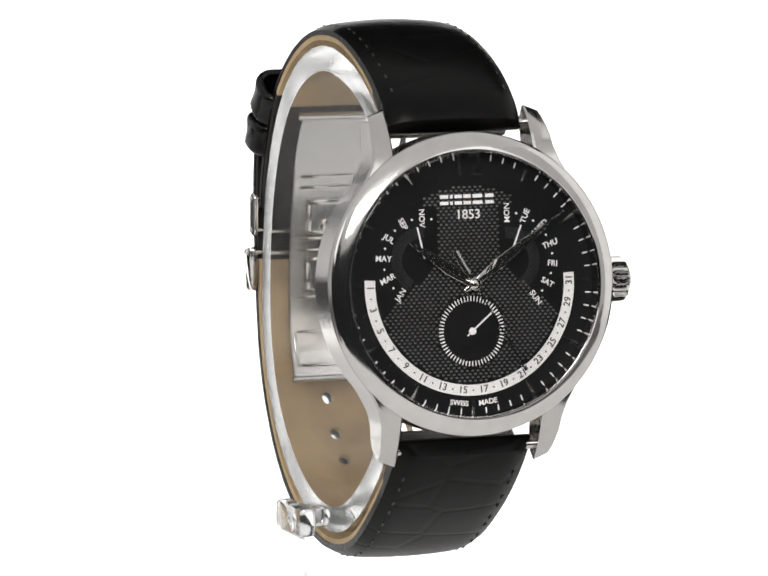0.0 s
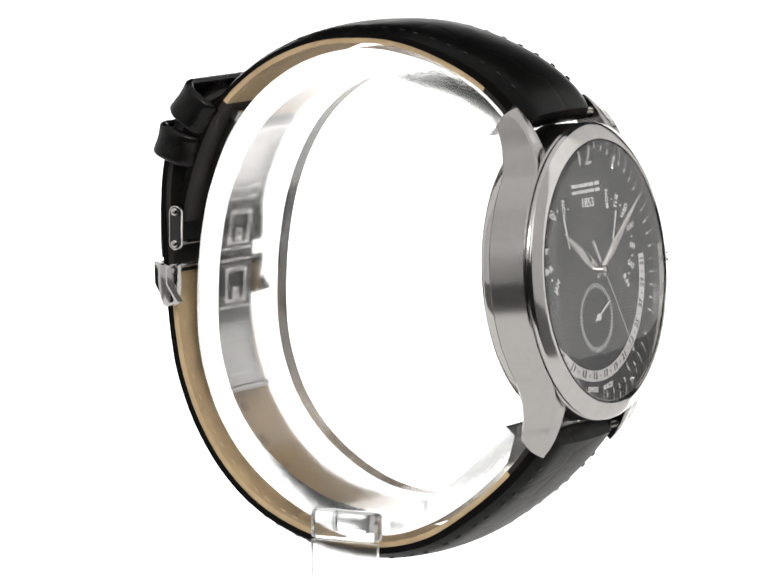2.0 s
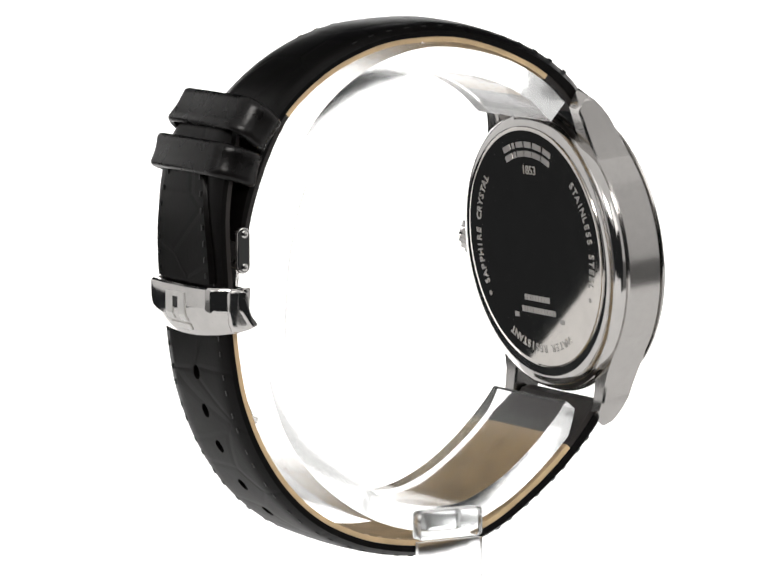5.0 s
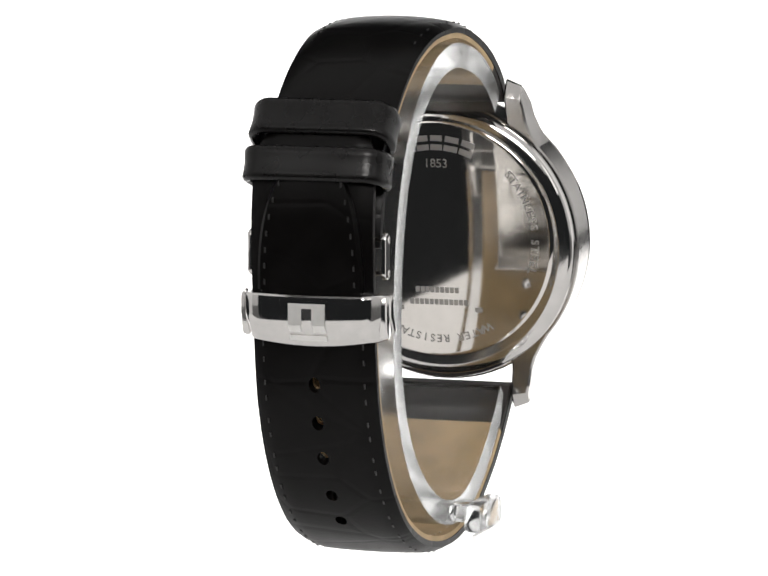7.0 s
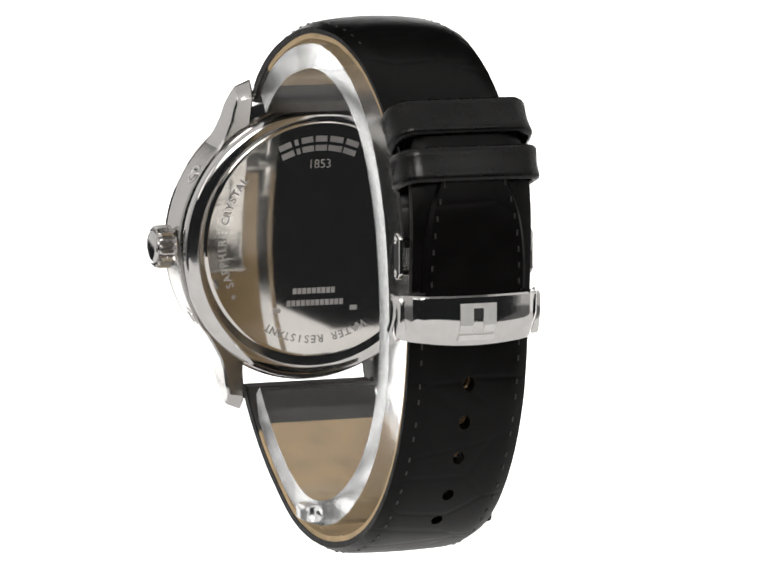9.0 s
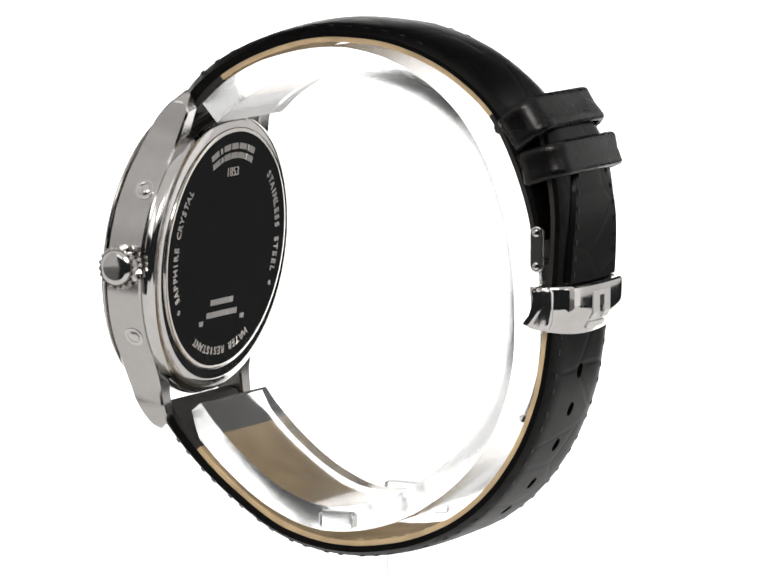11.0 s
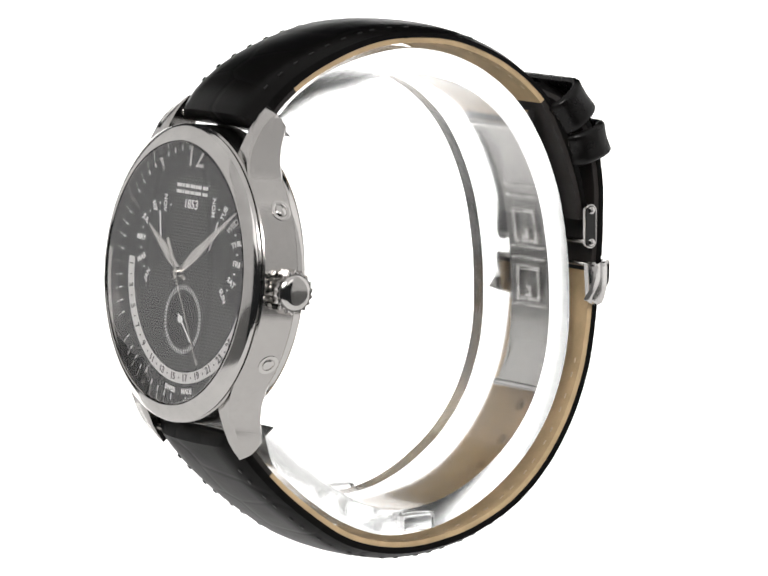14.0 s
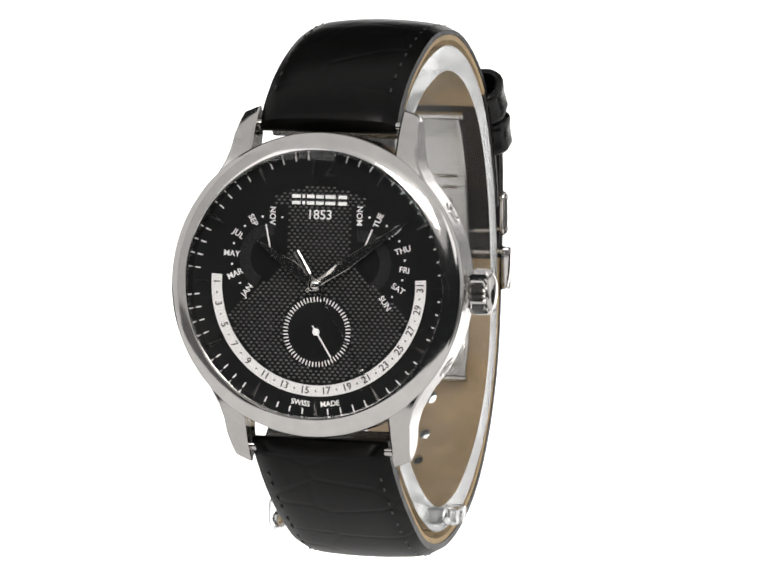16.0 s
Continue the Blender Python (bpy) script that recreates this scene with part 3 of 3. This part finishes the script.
def build_straps():
    tw, tt, td = [(0, 19.9), (15, 19.6), (45, 18.2), (80, 18.0)], [(0, 3.6), (12, 2.8), (30, 2.0), (56, 1.9), (63, 2.4), (80, 2.0)], [(0, 0.8), (30, 0.9), (50, 0.3), (80, 0.1)]
    top, tan, st, total = strap("upper_strap", TOP_LINE, 1, tw, tt, td, (9, total_of(TOP_LINE) - 19), "black crocodile-stamped leather strap half with keepers")
    stitches(top, st, total, 1, 1.5, 6, 44, tt, tw, td)
    stitches(tan, st, total, 1, 1.4, 12, 56, tt, tw, td, True)
    lw, lt, ld = [(0, 19.9), (15, 19.6), (50, 18.0), (130, 17.8)], [(0, 3.3), (12, 2.8), (35, 2.4), (130, 2.1)], [(0, 0.5), (30, 0.6), (50, 0.25), (130, 0.15)]
    low, tan, st, total = strap("lower_strap", LOW_LINE, -1, lw, lt, ld, (9, total_of(LOW_LINE) - 27), "black crocodile-stamped leather strap half with punched holes", 9.0)
    stitches(low, st, total, -1, 1.6, 6, 100, lt, lw, ld)
    stitches(tan, st, total, -1, 1.5, 12, 84, lt, lw, ld, True)
    # padded end of the tongue, above the buckle
    pad = []
    for p, t in st:
        if p.x > 25 and 2.6 <= p.y <= 20.5:
            n, hw = Vector((t.y, -t.x)), 7.8 * math.sqrt(max(0.03, 1 - (max(0, p.y - 3.6) / 19) ** 2.3))
            pad.append([(x, p.x + n.x * h, p.y + n.y * h) for x, h in ((-hw, 0.8), (-hw, 1.3), (-hw * 0.93, 1.8), (-hw * 0.5, 1.95), (0, 2.0), (hw * 0.5, 1.95), (hw * 0.93, 1.8), (hw, 1.3), (hw, 0.8))])
    tongue = part("tongue", loft(pad), LEATHER, low, "padded rounded leather tongue end")
    bm = bmesh.new()
    for row in pad[1:-2:2]:
        for k in (2, 6):
            edge, mid = Vector(row[k]), Vector(row[4])
            spot = edge.lerp(mid, 0.09)
            bmesh.ops.create_cube(bm, size=1, matrix=Matrix.Translation(spot) @ Matrix.Diagonal((0.24, 0.4, 0.75, 1)))
    tagged(part("stitching", bm, THREAD, tongue, "row of short black stitches"), kind="stuff")
    # buckle holes, through leather and lining
    for ob in (low, tan):
        cutter = bmesh.new()
        for y, z in ((30.0, -9.7), (29.6, -15.7), (27.0, -21.2), (23.6, -26.7), (19.4, -30.8)):
            near = min(st, key=lambda q: (q[0] - Vector((y, z))).length)
            p, t = near
            n = Vector((t.y, -t.x))
            m = Matrix(((1, 0, 0, 0), (0, t.x, n.x, p.x), (0, t.y, n.y, p.y), (0, 0, 0, 1)))
            bmesh.ops.create_cone(cutter, cap_ends=True, segments=16, radius1=0.85, radius2=0.85, depth=8, matrix=m @ Matrix.Diagonal((1, 1.3, 1, 1)))
        cut(ob, cutter)
    # spring bars
    for w, n in ((21.8, -2.0), (-22.6, -2.0)):
        bm = disc_solid([(0.7, -10.4), (0.7, 10.4)], 16)
        part("spring_bar", bm, SATIN, watch, "", CASE @ Matrix.Translation((0, w, n)) @ Matrix.Rotation(math.pi / 2, 4, "Y"))


def total_of(line):
    return spline(line, 3)[1]


def keeper(center, tangent, depth, length, half_w):
    """A leather loop round both strap layers: a rounded rectangular band."""
    t = Vector(tangent).normalized()
    n = Vector((-t.y, t.x))
    m = Matrix(((1, 0, 0, 0), (0, n.x, t.x, center[0]), (0, n.y, t.y, center[1]), (0, 0, 0, 1)))

    def loop(grow, h):
        pts = []
        a, b, r = half_w + grow, depth / 2 + grow, 1.7 + grow
        for cx, cy, a0 in ((a - r, b - r, 0), (-a + r, b - r, 90), (-a + r, -b + r, 180), (a - r, -b + r, 270)):
            for i in range(6):
                ang = radians(a0 + i * 18)
                x, y = cx + r * math.cos(ang), cy + r * math.sin(ang)
                pts.append((x, y + (0.8 * (1 - (x / a) ** 2) if cy > 0 else 0), h))
        return pts
    rings = [loop(0, -length / 2 + 0.2), loop(0.45, -length / 2), loop(0.9, -length / 2 + 0.2), loop(1.12, -length / 2 + 0.6), loop(1.05, -length / 2 + 1.3), loop(0.95, 0), loop(1.05, length / 2 - 1.3), loop(1.12, length / 2 - 0.6), loop(0.9, length / 2 - 0.2), loop(0.45, length / 2), loop(0, length / 2 - 0.2)]
    bm = loft(rings + rings[:1], caps=False)
    bmesh.ops.remove_doubles(bm, verts=bm.verts[:], dist=1e-4)
    part("keeper", bm, SMOOTH_LEATHER, watch, "black leather keeper loop", m)


def build_clasp():
    clasp = new("folding_clasp")
    clasp.parent = watch
    tagged(clasp, "steel folding clasp with a curved blade")
    # curved blade
    st, total = spline([(21.4, 24.3), (23.8, 20.2), (26.0, 14.0), (27.2, 7.0), (27.7, 0.0), (27.7, -7.0), (26.9, -12.0), (25.2, -16.4)], 48)
    secs = []
    for p, t in st:
        n = Vector((t.y, -t.x))
        n = n if n.x > 0 else -n
        secs.append([(x, p.x + n.x * h, p.y + n.y * h) for x, h in ((-5.1, -0.3), (5.1, -0.3), (5.3, -0.1), (5.3, 0.35), (-5.3, 0.35), (-5.3, -0.1))])
    blade = part("blade", loft(secs), SATIN, clasp, "curved steel blade of the clasp")
    for z in (8.5, -0.6):
        p, t = min(st, key=lambda q: abs(q[0].y - z))
        bm = bmesh.new()
        for x0, x1, y0, y1 in ((-3, 3, 1.7, 2.5), (-3, -2.2, -2.5, 1.7), (2.2, 3, -2.5, 1.7), (-0.9, 0.9, -2.3, -0.6), (-3, 3, -2.9, -2.3)):
            box(bm, x0, x1, -0.75, -0.28, y0, y1, 0.1)
        part("catch", bm, POLISHED, blade, "raised square steel catch", Matrix(((1, 0, 0, 0), (0, abs(t.y), -t.x, p.x), (0, t.x, abs(t.y), p.y), (0, 0, 0, 1))))
    for z in (14.5, 12.6, 4.6, 3.2, -4.6, -9.2, -14.6):
        p, t = min(st, key=lambda q: abs(q[0].y - z))
        part("rib", box(bmesh.new(), -4.2, 4.2, -0.5, -0.28, -0.22, 0.22, 0.08), POLISHED, blade, "", Matrix(((1, 0, 0, 0), (0, abs(t.y), -t.x, p.x), (0, t.x, abs(t.y), p.y), (0, 0, 0, 1))))
    for x in (-4.6, 4.6):
        p, t = min(st, key=lambda q: abs(q[0].y + 11.9))
        part("rib", box(bmesh.new(), x - 0.25, x + 0.25, -0.5, -0.28, -2.6, 2.6, 0.08), POLISHED, blade, "", Matrix(((1, 0, 0, 0), (0, abs(t.y), -t.x, p.x), (0, t.x, abs(t.y), p.y), (0, 0, 0, 1))))
    part("hinge", disc_solid([(0.8, -6.2), (0.8, 6.2)], 20), POLISHED, clasp, "", Matrix.Translation((0, 21.4, 24.6)) @ Matrix.Rotation(math.pi / 2, 4, "Y"))
    part("hinge", disc_solid([(0.55, -5.6), (0.55, 5.6)], 20), POLISHED, clasp, "", Matrix.Translation((0, 25.0, -16.7)) @ Matrix.Rotation(math.pi / 2, 4, "Y"))
    # buckle cover: a curved plate with two cheeks
    secs = []
    prof = [(33.8, 2.85), (34.1, 2.6), (34.15, 2.3), (34.15, 0.1), (34.1, -0.1), (32.45, -3.1), (32.1, -3.3), (31.5, -3.0), (32.5, -1.4), (33.0, 0.2), (33.1, 1.8), (32.9, 2.75)]
    for i in range(41):
        u = -math.cos(math.pi * i / 40)
        bulge = 0.75 * (1 - u * u) - 3.8 * (max(0, abs(u) - 0.66) / 0.34) ** 2.4
        drop = -1.2 * (1 - u * u)
        k = 0.78 + 0.22 * math.sqrt(max(0, 1 - (max(0, abs(u) - 0.86) / 0.14) ** 2))
        secs.append([(u * 10.9, y + bulge - 0.2, (z + (drop if z < 0 else 0.15 * u * u)) * k) for y, z in prof])
    cover = part("buckle_cover", loft(secs), POLISHED, clasp, "polished curved steel buckle cover")
    for sx in (-1, 1):
        outline = [(31.6, 2.8), (32.0, 2.2), (32.0, 0.0), (31.6, -2.2), (31.1, -3.3), (30.4, -3.5), (29.4, -3.2), (28.7, -2.3), (28.4, 2.8)]
        bm = plate(outline, 9.6, 10.75, 0.45)
        m = Matrix(((0, 0, sx, 0), (1, 0, 0, 0), (0, 1, 0, 0), (0, 0, 0, 1)))
        part("cheek", bm, CROWN_STEEL, cover, "", m)
        part("screw", disc_solid([(0.45, 10.6), (0.45, 10.85), (0.25, 10.92)], 16), SATIN, cover, "", m @ Matrix.Translation((29.3, 2.5, 0)))
        # side link with two screws
        pts = []
        for cz, a0 in ((10.4, 0), (5.9, 180)):
            pts += [(29.3 + 1.05 * math.cos(radians(a0 + 18 * k)), cz + 1.05 * math.sin(radians(a0 + 18 * k))) for k in range(11)]
        link = part("side_link", plate(pts, 9.6, 10.15, 0.2), POLISHED, clasp, "rounded steel side link", m)
        part("link_face", plate([(29.3 + (y - 29.3) * 0.78, 8.15 + (z - 8.15) * 0.92) for y, z in pts], 10.14, 10.19), INK, link, "", m)
        for z in (10.5, 5.8):
            part("screw", disc_solid([(0.55, 10.1), (0.55, 10.35), (0.3, 10.45)], 16), POLISHED, link, "", m @ Matrix.Translation((29.3, z, 0)))
    for z in (10.5, 5.8, 2.5):
        part("pin", disc_solid([(0.4, -9.7), (0.4, 9.7)], 12), SATIN, clasp, "", Matrix.Translation((0, 29.3, z)) @ Matrix.Rotation(math.pi / 2, 4, "Y"))
    # emblem: a plain square with a dark window and a foot, laid over the knee of the cover
    def laid(bm, x0, x1, z0, z1, y1):
        box(bm, x0, x1, 34.4, y1, z0, z1)

    def knee(bm):
        for v in bm.verts:
            v.co.y -= max(0, -1.3 - v.co.z) * 0.55
        return bm
    bm = bmesh.new()
    for x0, x1, z0, z1 in ((-2.7, 2.7, 1.05, 1.75), (-2.7, -0.75, -1.3, 1.05), (0.75, 2.7, -1.3, 1.05), (-2.7, -0.9, -2.3, -1.3), (0.9, 2.7, -2.3, -1.3), (-2.7, 2.7, -3.6, -2.75)):
        laid(bm, x0, x1, z0, z1, 34.78)
    part("emblem", knee(bm), DATE_STEEL, cover, "brushed square emblem")
    bm = bmesh.new()
    laid(bm, -0.75, 0.75, -0.45, 1.05, 34.75)
    part("emblem_window", bm, INK, cover, "dark square window")
    return clasp


# ---------------------------------------------------------------- acrylic holder
def build_holder():
    holder = tagged(new("watch_holder"), "clear acrylic C-shaped watch holder on a flat upright", "display stand")
    line = [(-23.4, 25.2), (-19.5, 28.6), (-13.5, 31.7), (-5.0, 33.6), (2.0, 33.2), (9.0, 30.6), (15.0, 26.0), (19.2, 20.0), (22.0, 13.0), (23.4, 6.0), (23.9, 0.0), (23.8, -7.0), (22.6, -13.0),
            (20.0, -19.0), (15.5, -24.6), (9.0, -29.3), (2.0, -32.0), (-6.0, -32.5), (-13.0, -30.0), (-19.0, -25.9), (-24.0, -21.2), (-26.4, -18.3)]
    st, total = spline(line, 120)
    secs = []
    for p, t in st:
        n = Vector((-t.y, t.x))
        k = min(1, 0.55 + 0.45 * (119 - len(secs)) / 3)
        secs.append([(x, p.x + n.x * h, p.y + n.y * h) for x, h in ((-9.8, -1.8), (9.8, -1.8), (9.8, 3.6 * k - 1.8), (-9.8, 3.6 * k - 1.8))])
    band = part("band", loft(secs), ACRYLIC, holder, "clear acrylic band bent to an open ring with sawn edges")
    band.data.materials.append(SAWN)
    for f in band.data.polygons:
        if abs(f.normal.x) > 0.9:
            f.material_index = 1
    part("bracket", box(bmesh.new(), -15.7, -13.0, -7.2, 3.6, -34.7, -30.4, 0.7), CLEAR_ACRYLIC, holder, "clear acrylic block beside the band")
    part("peg", box(bmesh.new(), -12.95, -9.9, -4.6, 1.0, -33.6, -31.0, 0.5), CLEAR_ACRYLIC, holder, "clear acrylic peg")
    part("peg", box(bmesh.new(), 9.9, 12.2, -4.6, 1.0, -33.6, -31.2, 0.5), CLEAR_ACRYLIC, holder, "clear acrylic peg")
    part("upright", box(bmesh.new(), -15.15, -14.4, -7.2, 3.6, -75.0, -34.9), THIN_ACRYLIC, holder, "flat clear acrylic upright")
    return holder


build_case()
crown_and_pushers()
build_dial()
seconds_hand = build_hands()
build_straps()
keeper((26.6, 25.5), (0.6, -0.8), 4.8, 5.6, 9.5)
keeper((29.5, 20.1), (0.3, -0.95), 5.3, 5.0, 9.5)
build_clasp()
holder = build_holder()


def motions():
    """The watch and its holder turn together; the small seconds hand runs on."""
    for thing in (watch, holder):
        walk(thing, [(t, pose(0, 0, 0, 0, 0, a)) for t, a in TURN])
    x, y, z = CASE @ Vector((0, SUB_Y, DH + 0.3))
    pivot = Matrix.Translation((x * MM, y * MM, z * MM)) @ Matrix.Rotation(radians(90 - 5.3), 4, "X")
    walk(seconds_hand, [(t, pivot @ Matrix.Rotation(radians(-(50 + 6.1 * t)), 4, "Z")) for t in range(0, 17, 2)])


motions()
